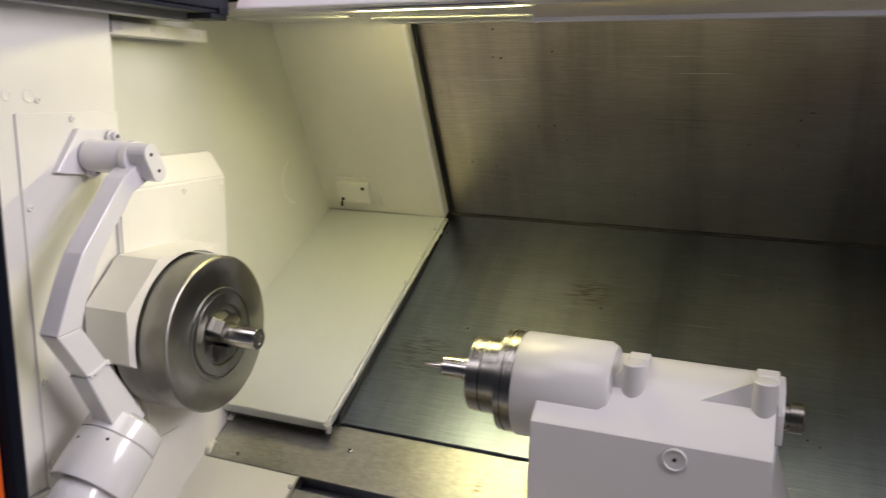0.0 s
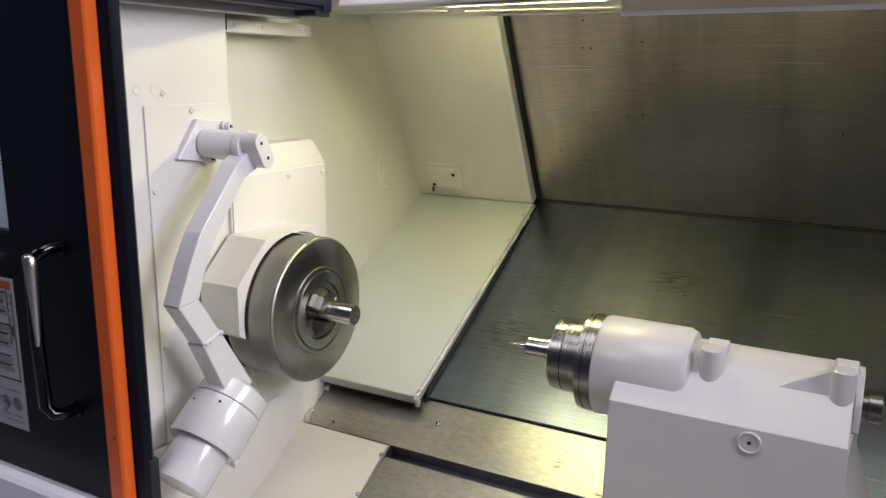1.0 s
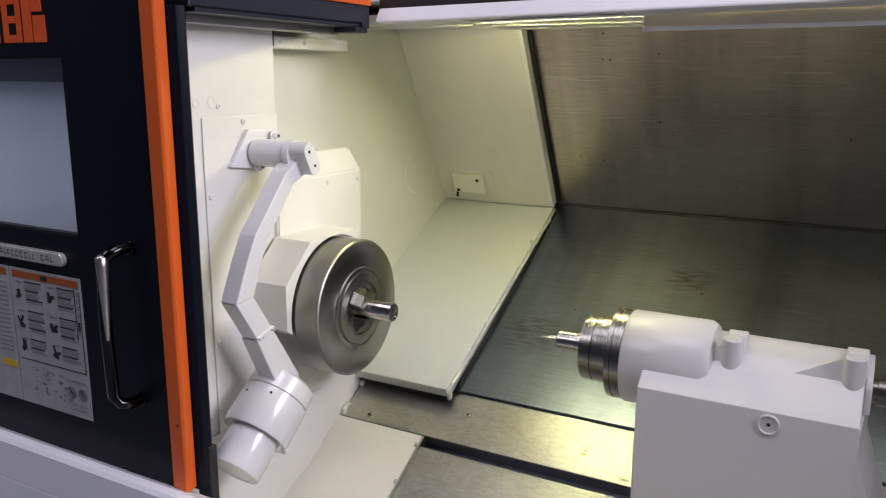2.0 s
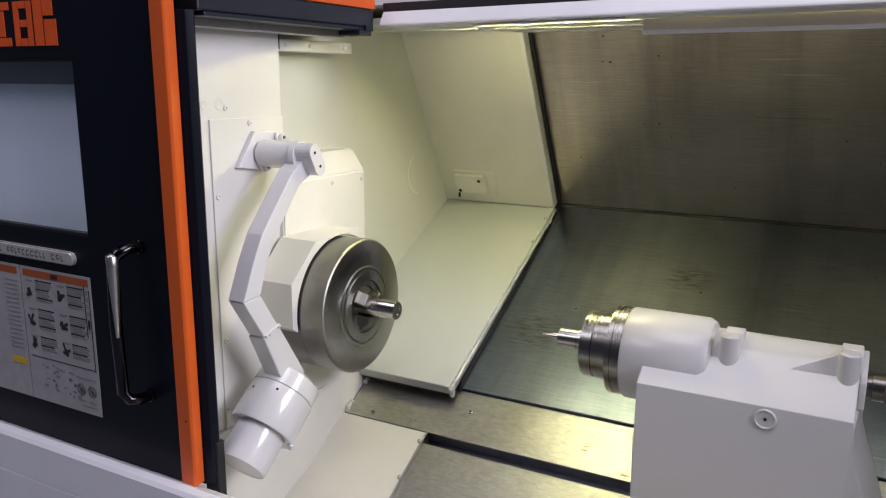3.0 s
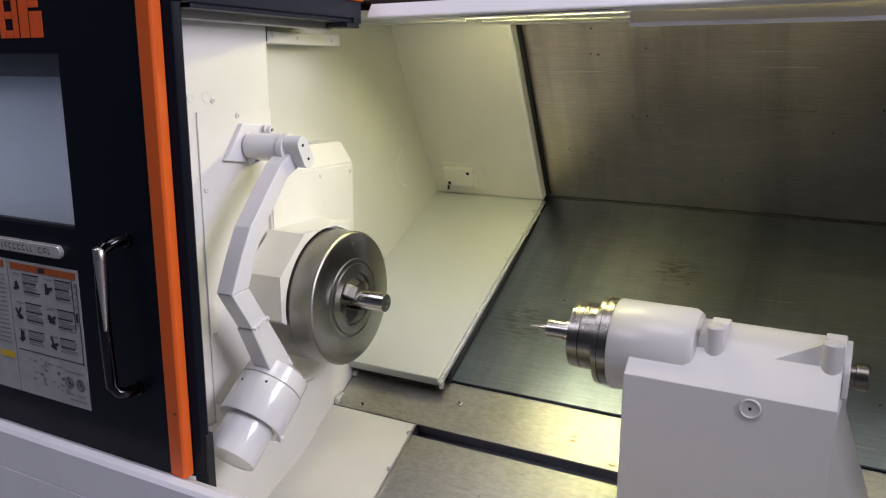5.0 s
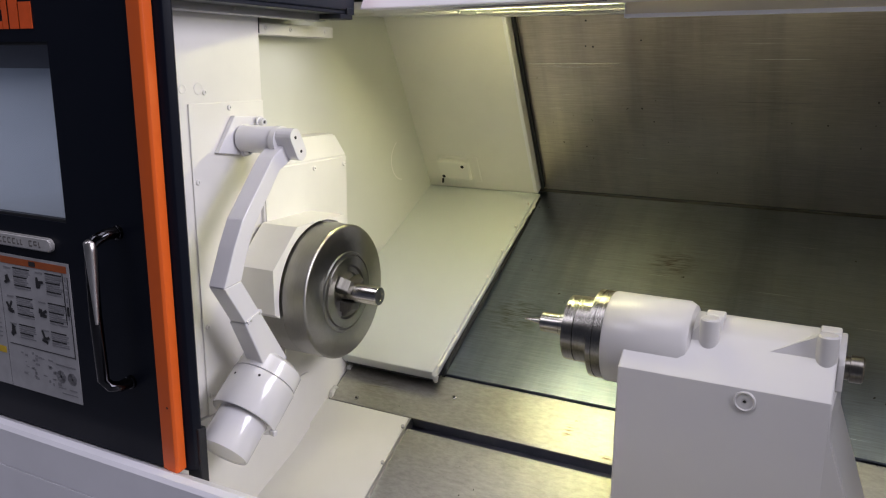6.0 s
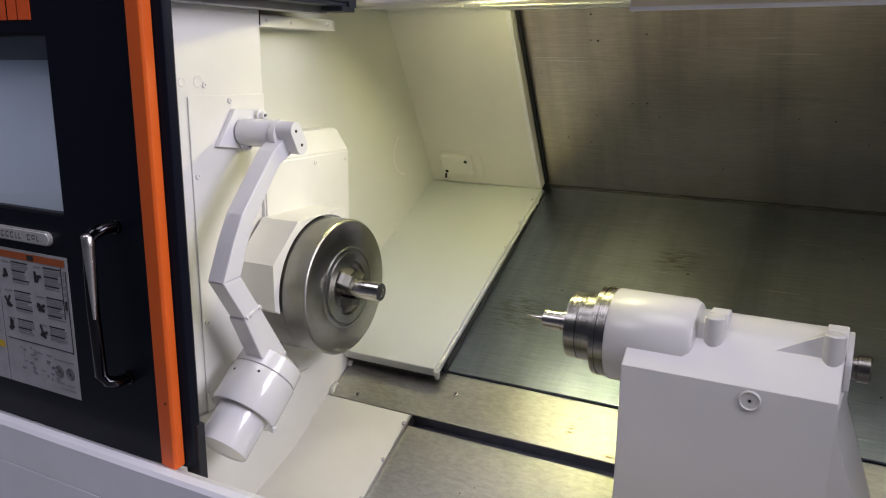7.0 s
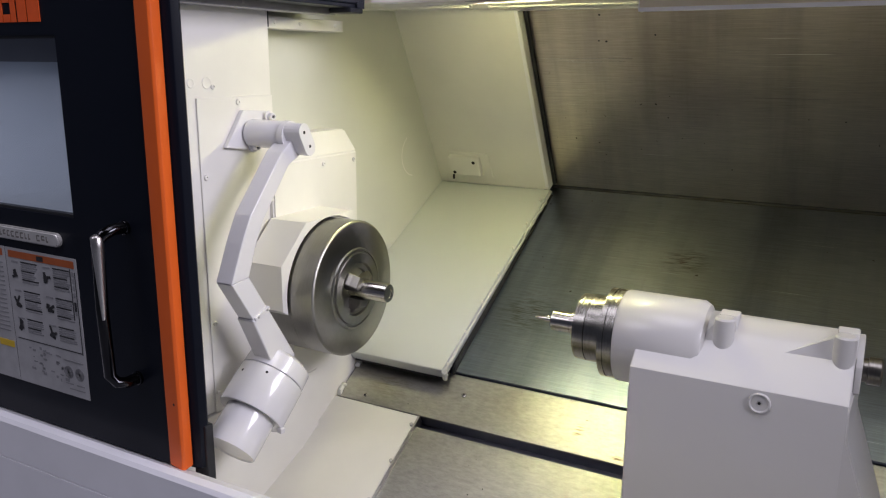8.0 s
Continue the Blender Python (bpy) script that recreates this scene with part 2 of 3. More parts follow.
def along(p, d, n=0.0):
    """From p go d up the slope of the bed and n out of its face."""
    return (p[0] + d * CS - n * SN, p[1] + d * SN + n * CS)


XW, XE, XR = -1.30, -0.905, 1.05      # back wall, edge of the white panels, far end
FOLD = (2.232, 1.221)                 # where slanted and upper steel sheets meet
WFOLD = along(FOLD, -0.044, 0.018)    # the same fold of the white panels
LIP, LIPB = (1.466, 0.853), (1.482, 0.826)   # lower end of the white slab, top and underside
RAILF = (1.400, 0.750)                # front edge of the bed rail

# steel way covers
s_low = along(FOLD, -0.806)
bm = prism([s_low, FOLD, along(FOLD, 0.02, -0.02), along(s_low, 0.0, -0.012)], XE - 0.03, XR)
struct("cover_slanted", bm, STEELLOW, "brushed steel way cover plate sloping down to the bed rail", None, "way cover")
up_top = along(FOLD, 0.0, 0.62)
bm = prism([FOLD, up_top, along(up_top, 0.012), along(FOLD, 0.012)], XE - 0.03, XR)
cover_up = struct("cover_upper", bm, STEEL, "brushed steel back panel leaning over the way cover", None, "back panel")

for x, y, z, r in ((-0.703, 1.982, 1.673, 0.003), (-0.682, 1.982, 1.671, 0.0032), (-0.548, 1.974, 1.687, 0.0028), (-0.527, 2.097, 1.465, 0.0022), (-0.078, 2.093, 1.471, 0.0022), (-0.694, 1.945, 1.739, 0.003)):
    part("pit_mark", turned([(0, r), (0.0005, r * 0.8)], (x, y, z), (0, -CS, -SN), 10), HOLE, cover_up)
for x0, x1, n, w in ((-0.880, -0.614, 0.4625, 0.0011), (-0.868, -0.70, 0.4520, 0.0008), (-0.72, -0.632, 0.4545, 0.0009), (-0.30, -0.12, 0.350, 0.0007)):
    part("scratch", prism([along(FOLD, -0.0004, n), along(FOLD, -0.0004, n + w), along(FOLD, -0.0001, n + w), along(FOLD, -0.0001, n)], x0, x1), BRIGHT, cover_up, "fine bright scratch", None)
bm = prism([along(FOLD, -0.009, 0.0004), along(FOLD, -0.0004, 0.0004), along(FOLD, -0.0004, 0.007), along(FOLD, -0.003, 0.003)], XE - 0.02, XR)
struct("fold_seam", bm, RUBBER, "dark seam where the two steel sheets meet", None, "seam")

# white panels beside the steel, with a folded lip and a rubber wiper
bm = prism([LIP, WFOLD, along(WFOLD, 0.03, -0.03), along(LIPB, 0.02, -0.004), LIPB], XW - 0.01, XE, bevel=0.003)
panel_low = struct("panel_slanted", bm, SLABW, "white enamelled slanted cover with a folded lip", 35, "panel")
wtop = along(WFOLD, 0.0, 0.625)
bm = prism([WFOLD, wtop, along(wtop, 0.03), along(WFOLD, 0.03)], XW - 0.01, XE, bevel=0.002)
panel_up = struct("panel_upper", bm, WHITE, "white enamelled upper corner panel", 35, "panel")
part("edge_flange", prism([along(WFOLD, -0.0035, 0.012), along(wtop, -0.0035), along(wtop, -0.0002), along(WFOLD, -0.0002, 0.012)], XE - 0.012, XE - 0.0006, bevel=0.001), BEAMW, panel_up, "folded edge flange")
wip = thing("wiper_seal", (XE, WFOLD[0], WFOLD[1]), "black rubber wiper strip along the white panel edge", "seal")
add(wip, "lower_strip", prism([along(LIPB, 0.05, 0.000), along(WFOLD, 0.0, -0.018), along(WFOLD, 0.03, -0.03), along(LIPB, 0.03, -0.02)], XE + 0.001, XE + 0.009), RUBBER)
# black filler added in place of the dark gap below the slab lip
add(wip, "under_gap_fill", prism([(1.4850, 0.8258), (1.500, 0.834), (1.520, 0.828), (1.4900, 0.8185)], XW + 0.115, XE - 0.002), RUBBER)
add(wip, "upper_strip", prism([along(WFOLD, 0.030), along(wtop, 0.030), along(wtop, 0.0435), along(WFOLD, 0.0435)], XE + 0.001, XE + 0.0095), RUBBER)
for k in range(7):
    p = along(LIP, 0.03 + k * 0.115, -0.008)
    add(wip, "edge_screw", turned([(0, 0.0045), (0.003, 0.0042), (0.004, 0.002)], (XE - 0.001, *p), (1, 0, 0), 10), WHITE)
for k in range(5):
    p = along(WFOLD, 0.002, 0.07 + k * 0.115)
    add(wip, "edge_screw", turned([(0, 0.0034), (0.003, 0.003), (0.004, 0.002)], (XE - 0.004, *p), (0, -CS, -SN), 10), ALU)


def bead(name, a, b, radius, n, seed):
    """A lumpy run of sealant from a to b."""
    random.seed(seed)
    a, b = Vector(a), Vector(b)
    pts = [a.lerp(b, k / n) + Vector([random.uniform(-0.3, 0.3) * radius for _ in range(3)]) for k in range(n + 1)]
    bm = tube(pts, radius, 8)
    for v in bm.verts:
        q = noise.noise(v.co * 55.0)
        c = a + (b - a) * max(0.0, min(1.0, (v.co - a).dot(b - a) / (b - a).length_squared))
        v.co = c + (v.co - c) * (1.0 + 0.9 * q)
    return tagged(part(name, bm, SEALANT, None, "", 60), "lumpy white sealant run along the sheet metal joint", "sealant", "sealant runs")


bead("sealant_bead", (XE + 0.001, *along(LIP, 0.004, -0.012)), (XE + 0.001, *along(WFOLD, -0.01, -0.010)), 0.0042, 90, 1)
bead("sealant_bead", (XE + 0.001, LIP[0] + 0.004, LIP[1] - 0.004), (XE + 0.003, LIPB[0] + 0.002, LIPB[1]), 0.0065, 8, 2)
bead("sealant_bead", (-1.186, 1.545, 0.832), (-1.182, 1.490, 0.802), 0.0075, 12, 3)
bead("sealant_bead", (-1.186, 1.435, 0.772), (-1.182, 1.405, 0.755), 0.0070, 10, 4)

# bed rail, its slots, the lower sheet and the white apron
railb = along(RAILF, 0.1475)
bm = prism([RAILF, railb, along(railb, 0, -0.006), along(RAILF, 0, -0.006)], -1.1835, XR, bevel=0.0015)
rail = struct("bed_rail", bm, RAILST, "ground steel bed rail with oil smears and screws", 35, "bed rail")
bm = prism([along(RAILF, 0.004, -0.0065), along(railb, -0.004, -0.0065), along(railb, 0.05, -0.04), along(railb, 0.05, -0.08), along(RAILF, -0.06, -0.08), along(RAILF, -0.06, -0.045), along(RAILF, 0.004, -0.045)], -1.22, XR)
struct("bed_casting", bm, SLOT, "dark recessed casting under the bed rail", None, "bed")
low0 = along(RAILF, -0.028, -0.009)
low1 = along(low0, -0.62)
bm = prism([low0, low1, along(low1, 0, -0.006), along(low0, 0, -0.006)], -0.937, XR, bevel=0.001)
struct("cover_lower", bm, RAILST, "steel sheet sloping to the front below the rail", None, "way cover")
ap0, ap1 = along(RAILF, -0.002, 0.0), along(RAILF, -0.60, 0.0)
bm = prism([ap0, ap1, along(ap1, 0, -0.022), along(ap0, 0, -0.022)], -1.30, -0.935, bevel=0.002)
apron = struct("apron", bm, WHITE, "white enamelled apron sheet beside the lower steel", 35, "panel")
edge = thing("apron_edge_strip", (-0.95, *ap0), "thin steel edging strip screwed along the apron", "edging")
add(edge, "strip", prism([along(ap0, 0.0, 0.001), along(ap1, 0.0, 0.001), along(ap1, 0, -0.024), along(ap0, 0, -0.024)], -0.934, -0.929), ALU)
for k in range(5):
    p = along(ap0, -0.03 - 0.11 * k, 0.0)
    add(edge, "edge_screw", turned([(0, 0.005), (0.005, 0.0045), (0.006, 0.002)], (-0.938, *p), (0, -SN, CS), 10), ALU)
for n, (x, d) in enumerate(((-0.847, 0.088), (-1.108, 0.020), (-0.30, 0.088), (0.25, 0.088))):
    part("rail_screw", screw_head((x, *along(RAILF, d, -0.001)), (0, -SN, CS), 0.0066, 0.003), BRIGHT, rail)
    part("screw_socket", turned([(0, 0.0038), (0.0006, 0.0036)], (x, *along(RAILF, d, 0.0014)), (0, -SN, CS), 8), HOLE, rail)

# left side wall, column plate, roof
bm = box(XW - 0.03, XW, 0.93, 2.40, 0.40, 1.86)
wall_left = struct("wall_left", bm, WALLW, "white enamelled side wall of the lathe cabin", None, "wall")
part("weld_mark", tube([(XW + 0.0004, 1.995 + 0.073 * math.cos(a), 1.325 + 0.067 * math.sin(a)) for a in np.linspace(radians(125), radians(262), 14)], 0.0022, 6, 0.4), WHITE, wall_left, "faint raised ring left by a weld")
col = thing("headstock_column_plate", (-1.26, 1.05, 0.45), "white sheet metal plate covering the front of the headstock", "panel")
add(col, "plate", box(-1.299, -1.222, 0.90, 1.230, 0.856, 1.80, 0.002), WHITE)
cover = add(col, "access_cover", box(-1.2215, -1.2178, 1.000, 1.229, 0.855, 1.540, 0.0012), WHITE, "raised screwed access cover")
for y, z in ((1.117, 1.528), (1.012, 1.378), (1.012, 1.06), (1.05, 1.562), (1.215, 1.05), (1.01, 0.90)):
    add(col, "cover_screw", screw_head((-1.2180 if z < 1.55 else -1.2225, y, z), (1, 0, 0)), WHITE)
for y, z, r in ((0.990, 1.570, 0.010), (1.034, 1.570, 0.013)):
    add(col, "plug_ring", turned([(0, r), (0.0008, r), (0.0016, r - 0.0015), (0.0010, r - 0.003)], (-1.2222, y, z), (1, 0, 0), 24), WHITE)
add(col, "plate_gap", box(-1.2250, -1.2212, 1.2302, 1.2320, 1.688, 1.745), HOLE, "dark gap at the plate edge")
# lower headstock block
add(col, "lower_block", prism([(-1.30, 0.905), (-1.2148, 0.905), (-1.2148, 1.05), (-1.184, 1.25), (-1.184, 1.315), (-1.30, 1.315)], 0.45, 0.8545, "z"), WHITE)
add(col, "middle_block", box(-1.30, -1.186, 1.2305, 1.312, 0.855, 1.0), WHITE)
bm = prism([(1.3155, 0.55), (1.56, 0.55), (1.56, 1.0), (1.3155, 1.0)], -1.30, -1.190, bevel=0.001)
add(col, "rear_block", bm, WHITE)

strip = thing("cable_strip", (-1.25, 1.38, 1.70), "white folded metal cable strip screwed to the side wall", "cable duct")
add(strip, "duct", box(-1.299, -1.236, 1.236, 1.535, 1.686, 1.713, 0.0015), WHITE)
for y in (1.27, 1.36, 1.50):
    add(strip, "strip_screw", screw_head((-1.2365, y, 1.70), (1, 0, 0), 0.005), WHITE)

# roof, beam and seal over the back of the opening
bm = box(-1.33, XR, 1.560, 2.05, 1.757, 1.775)
struct("ceiling", bm, WHITE, "white underside of the cabin roof", None, "ceiling")
bm = box(-1.33, XR, 1.50, 2.45, 1.802, 1.90)
struct("roof_cover", bm, GREY, "pale grey outer roof cover", None, "roof")
beam = thing("top_beam", (-1.09, 1.475, 1.748), "pale grey painted beam across the top of the opening", "beam")
add(beam, "beam_body", prism([(1.451, 1.748), (1.451, 1.753), (1.470, 1.782), (1.495, 1.782), (1.495, 1.748)], -1.095, XR, bevel=0.0015), BEAMW)
add(beam, "seal", box(-1.095, XR, 1.470, 1.500, 1.7825, 1.802), RUBBER, "black rubber seal")
add(beam, "lip", box(-1.085, XR, 1.4955, 1.4985, 1.7415, 1.775), WHITE)
add(beam, "slot_strip", prism([(-0.868, 1.7450), (-0.505, 1.7458), (-0.505, 1.7492), (-0.868, 1.7457)], 1.4935, 1.4953, "y"), SLOT, "dark slot")
for y0, y1, z0 in ((1.760, 1.800, 1.7525), (1.870, 1.900, 1.7505)):
    struct("ceiling_rib", box(-0.935, XR, y0, y1, z0, 1.7568, 0.001), WHITE, "pressed white rib along the cabin roof", None, "ceiling rib")
struct("ceiling_rib", box(-1.29, -0.96, 1.700, 1.716, 1.7500, 1.7568, 0.001), WHITE, "pressed white rib along the cabin roof", None, "ceiling rib")

lamp = thing("lamp_shield", (-0.466, 1.50, 1.75), "long folded beige metal lamp shield under the roof", "lamp shield")
BEIGE = paint("beige_enamel", (0.80, 0.73, 0.58), 0.4, 0.05)
add(lamp, "shield", prism([(1.5035, 1.756), (1.4990, 1.7265), (1.5025, 1.7265), (1.5065, 1.756)], -0.466, XR - 0.05), BEIGE)
add(lamp, "shield_lip", prism([(1.4985, 1.7262), (1.4985, 1.7190), (1.5010, 1.7180), (1.5150, 1.7185), (1.5150, 1.7200), (1.5030, 1.7205), (1.5030, 1.7262)], -0.466, XR - 0.05), BEAMW, "pale folded lower edge")
add(lamp, "shield_end", box(-0.4685, -0.4662, 1.4990, 1.5300, 1.7185, 1.7560), BEAMW, "pale end plate")
led = thing("led_lamp", (-1.09, 1.475, 1.748), "lit LED strip lamp tucked behind the top beam", "lamp")
add(led, "led_back", prism([(1.5280, 1.7510), (1.5455, 1.7510), (1.5465, 1.7438), (1.5480, 1.7438), (1.5590, 1.7470), (1.5590, 1.7800), (1.5280, 1.7800)], -0.89, -0.48), ALU)
add(led, "led_strip", prism([(1.5378, 1.7490), (1.5412, 1.7490), (1.5412, 1.7506), (1.5378, 1.7506)], -0.87, -0.50), GLOW, "bright LED strip", None)
# hidden emitter facing backwards, added as fill
add(led, "fill_strip", prism([(1.5602, 1.7496), (1.5612, 1.7496), (1.5612, 1.7562), (1.5602, 1.7562)], -0.93, -0.49), BACKFILL, "added glowing strip that brightens the back panels", None)
# unseen fins, added to keep the fill off the side wall
for k in range(9):
    add(led, "light_baffle", box(-0.9305 + 0.055 * k, -0.9295 + 0.055 * k, 1.5625, 1.5900, 1.7512, 1.7562), RUBBER, "", None)
# made-up emitter out of view, lifts the right side a little
add(lamp, "tube", prism([(1.5140, 1.7420), (1.5260, 1.7380), (1.5380, 1.7420), (1.5380, 1.7440), (1.5140, 1.7440)], -0.42, 0.40), FILLTUBE, "added dim fill light behind the shield", None)
for root in (beam, led):
    root.rotation_euler.y = radians(-0.7)
lamp.rotation_euler.y = radians(-0.25)

# ---- headstock ----
AX, AZ = 1.284, 1.096      # spindle axis: y and z
hs = thing("headstock_cowl", (-1.25, 1.30, 0.86), "white enamelled headstock cowl with a chamfered top", "cowl")
bm = prism([(-1.299, 0.90), (-1.205, 0.90), (-1.205, 1.385), (-1.236, 1.441), (-1.299, 1.441)], 1.205, 1.540, "y")
for v in bm.verts:
    if v.co.z > 1.42 and v.co.y > 1.5:
        v.co.y = 1.531
bmesh.ops.bevel(bm, geom=bm.edges[:], offset=0.004, segments=2, affect="EDGES")
add(hs, "cowl_body", bm, WHITE)
for y, z in ((1.525, 1.364), (1.395, 1.366)):
    add(hs, "cowl_screw", screw_head((-1.2055, y, z), (1, 0, 0)), WHITE)
# hood hugging the chuck
R = 0.166
outer = [(1.375, 1.262), (1.193, 1.262), (1.103, 1.180), (1.103, 1.078)]
inner = [(AX + R * math.cos(a), AZ + R * math.sin(a)) for a in np.linspace(radians(190), radians(62), 26)]
bm = prism(outer + [(1.12, 1.066)] + inner, -1.206, -1.105, bevel=0.0)
add(hs, "chuck_hood", bm, WHITE, "faceted hood round the chuck")

ck = thing("chuck", (-1.17, AX, AZ - 0.16), "round polished steel three-jaw lathe chuck", "chuck")
add(ck, "back_plate", turned([(0, 0.13), (0.001, 0.158), (0.03, 0.158), (0.031, 0.13)], (-1.204, AX, AZ), seg=96), DARKST)
body = add(ck, "chuck_body", turned([(0, 0.150), (0.0, 0.157), (0.003, 0.160), (0.0595, 0.160), (0.060, 0.1590), (0.0605, 0.160), (0.119, 0.160), (0.122, 0.1575), (0.124, 0.154), (0.126, 0.097),
                                     (0.1295, 0.095), (0.130, 0.091), (0.127, 0.0895), (0.127, 0.086), (0.132, 0.084), (0.133, 0.064), (0.127, 0.061), (0.127, 0.050), (0.121, 0.048), (0.119, 0.030)], (-1.163, AX, AZ), seg=128), CHUCKST)
for k in range(3):
    a = 2 * math.pi * k / 3 + 0.35
    m = Matrix.Translation((0, AX, AZ)) @ Matrix.Rotation(a, 4, "X")
    bm = prism([(0.021, -1.060), (0.056, -1.060), (0.056, -1.030), (0.049, -1.024), (0.038, -1.010), (0.021, -1.008)], -0.016, 0.016, "z", bevel=0.003)
    bmesh.ops.transform(bm, matrix=m @ Matrix(((0, 1, 0, 0), (1, 0, 0, 0), (0, 0, 1, 0), (0, 0, 0, 1))), verts=bm.verts[:])
    add(ck, "jaw", bm, JAWST, "stepped steel jaw")
bar = add(ck, "workpiece", turned([(0, 0.0225), (0.128, 0.0225), (0.131, 0.0205), (0.131, 0.012), (0.1295, 0.011)], (-1.076, AX, AZ + 0.002), seg=40), BRIGHT, "bright round steel bar held in the jaws")

# ---- tool setting arm ----
arm = thing("tool_setter_arm", (-1.17, 1.10, 0.86), "white enamelled swing arm of the tool setter, folded up", "machine arm")
bm = prism([(1.064, 1.435), (1.155, 1.422), (1.200, 1.447), (1.217, 1.486), (1.193, 1.506), (1.120, 1.511)], -1.2177, -1.2050, bevel=0.002)
add(arm, "wall_bracket", bm, ARMW)
add(arm, "pivot", turned([(0, 0.030), (0.084, 0.030), (0.087, 0.028), (0.090, 0.028), (0.091, 0.031), (0.106, 0.031)], (-1.20, 1.140, 1.461), seg=40), ARMW)


def stadium(a, b, r, n=9):
    """Outline round two points."""
    t = math.atan2(b[1] - a[1], b[0] - a[0])
    return ([(a[0] + r * math.cos(t + u), a[1] + r * math.sin(t + u)) for u in np.linspace(math.pi / 2, 1.5 * math.pi, n)]
            + [(b[0] + r * math.cos(t + u), b[1] + r * math.sin(t + u)) for u in np.linspace(-math.pi / 2, math.pi / 2, n)])


add(arm, "pivot_cap", prism(stadium((1.132, 1.472), (1.150, 1.437), 0.0175), -1.098, -1.052, bevel=0.001), ARMW)
for y, z in ((1.131, 1.470), (1.149, 1.440)):
    add(arm, "cap_screw_hole", turned([(0, 0.0035), (0.0008, 0.0035)], (-1.0522, y, z), (1, 0, 0), 12), HOLE)
for y, z in ((1.136, 1.433), (1.190, 1.494)):
    add(arm, "bolt_washer", turned([(0, 0.0130), (0.002, 0.0128), (0.0025, 0.011)], (-1.1955, y, z), (1, -0.1, 0), 20), ARMW)
    bolt = add(arm, "bracket_bolt", turned([(0, 0.0085), (0.011, 0.0085), (0.0125, 0.0070), (0.0125, 0.0045), (0.009, 0.0042)], (-1.1935, y, z), (1, -0.1, 0), 18), ARMW)
    sub(bolt, "bolt_socket", turned([(0, 0.0040), (0.0006, 0.0038)], (-1.1845, y - 0.0009, z), (1, -0.1, 0), 6), HOLE)
upper = [(1.150, 1.466), (1.141, 1.463), (1.092, 1.431), (1.068, 1.405), (0.989, 1.315), (0.960, 1.262), (0.926, 1.187), (0.976, 1.192), (0.996, 1.243), (1.024, 1.298), (1.111, 1.402), (1.168, 1.428)]
add(arm, "upper_arm", prism(upper, -1.122, -1.080, bevel=0.0018), ARMW)
add(arm, "forearm", prism([(0.9265, 1.1862), (0.9758, 1.1912), (1.0255, 1.1125), (0.982, 1.0985)], -1.122, -1.080, bevel=0.002), ARMW)
add(arm, "wrist", prism([(0.979, 1.0975), (1.026, 1.1130), (1.108, 0.982), (1.046, 0.955)], -1.1235, -1.0785, bevel=0.003), ARMW)
key = add(arm, "wrist_key", prism([(0.982, 1.1035), (1.0265, 1.1185), (1.0300, 1.1110), (0.986, 1.0955)], -1.096, -1.0755, bevel=0.001), ARMW, "small clamp plate")
for k in (0.2, 0.8):
    sub(key, "key_screw", turned([(0, 0.0026), (0.0012, 0.0024), (0.0016, 0.0012)], (-1.0757, 0.984 + 0.044 * k, 1.0995 + 0.015 * k), (1, 0, 0), 10), ALU)
AXIS = Vector((-0.008, -0.777, -0.630)).normalized()      # the head leans forward and down
END = Vector((-1.1094, 0.9234, 0.8276))
cap = add(arm, "head_cap", turned([(0, 0.045), (0.006, 0.060), (0.014, 0.0700), (0.046, 0.0715), (0.050, 0.0715), (0.0505, 0.068)], END - AXIS * 0.228, AXIS, 64), ARMW)
drum = add(arm, "head_drum", turned([(0, 0.066), (0.001, 0.0715), (0.003, 0.0735), (0.090, 0.0735), (0.0925, 0.0720), (0.0930, 0.0700), (0.0900, 0.0590)], END - AXIS * 0.1765, AXIS, 64), ARMW)
motor = add(arm, "head_motor", turned([(0, 0.0555), (0.087, 0.0555), (0.089, 0.0545), (0.089, 0.0500), (0.0882, 0.0490)], END - AXIS * 0.0900, AXIS, 64), ARMW)
lug_out = Vector((1, 0, 0)) + AXIS * 0.12
sub(drum, "cable_lug", box(-0.006, 0.006, -0.006, 0.006, -0.004, 0.010, 0.002), ARMW).matrix_world = Matrix.Translation(END - AXIS * 0.084 + Vector((0.062, 0.020, -0.028))) @ lug_out.to_track_quat("Z", "Y").to_matrix().to_4x4()
for d, turn in ((0.150, 0.3), (0.160, -0.5), (0.092, 0.9)):
    side = AXIS.cross(Vector((0, 0, 1))).normalized()
    out = (Matrix.Rotation(turn, 3, AXIS) @ AXIS.cross(side)).normalized()
    if out.z < 0:
        out = -out
    sub(drum, "dowel_hole", turned([(0, 0.003), (0.0006, 0.003)], END - AXIS * d + out * 0.0732, out, 10), HOLE)

# ---- tailstock ----
ts = thing("tailstock", (-0.18, 1.30, 0.70), "white enamelled cast tailstock with a steel quill and live centre", "tailstock")
arc = [(1.295 + 0.075 * math.cos(a), 1.090 + 0.075 * math.sin(a)) for a in np.linspace(radians(140), radians(0), 16)]
prof = [(1.165, 0.62), (1.165, 1.0795)] + arc + [(1.37, 0.85), (1.44, 0.62)]
add(ts, "housing", prism(prof, -0.353, 0.006, bevel=0.003), CAST)
bm = bmesh.new()
fr = [bm.verts.new((x, 1.1652, z)) for x, z in ((-0.02, 0.62), (-0.02, 1.070), (0.0062, 1.070), (0.0090, 1.018), (0.084, 0.80), (0.146, 0.62))]
bk = [bm.verts.new((x, 1.330, z)) for x, z in ((-0.02, 0.62), (-0.02, 1.10), (0.018, 1.10), (0.019, 1.026), (0.094, 0.80), (0.150, 0.62))]
bm.faces.new(fr)
bm.faces.new(bk)
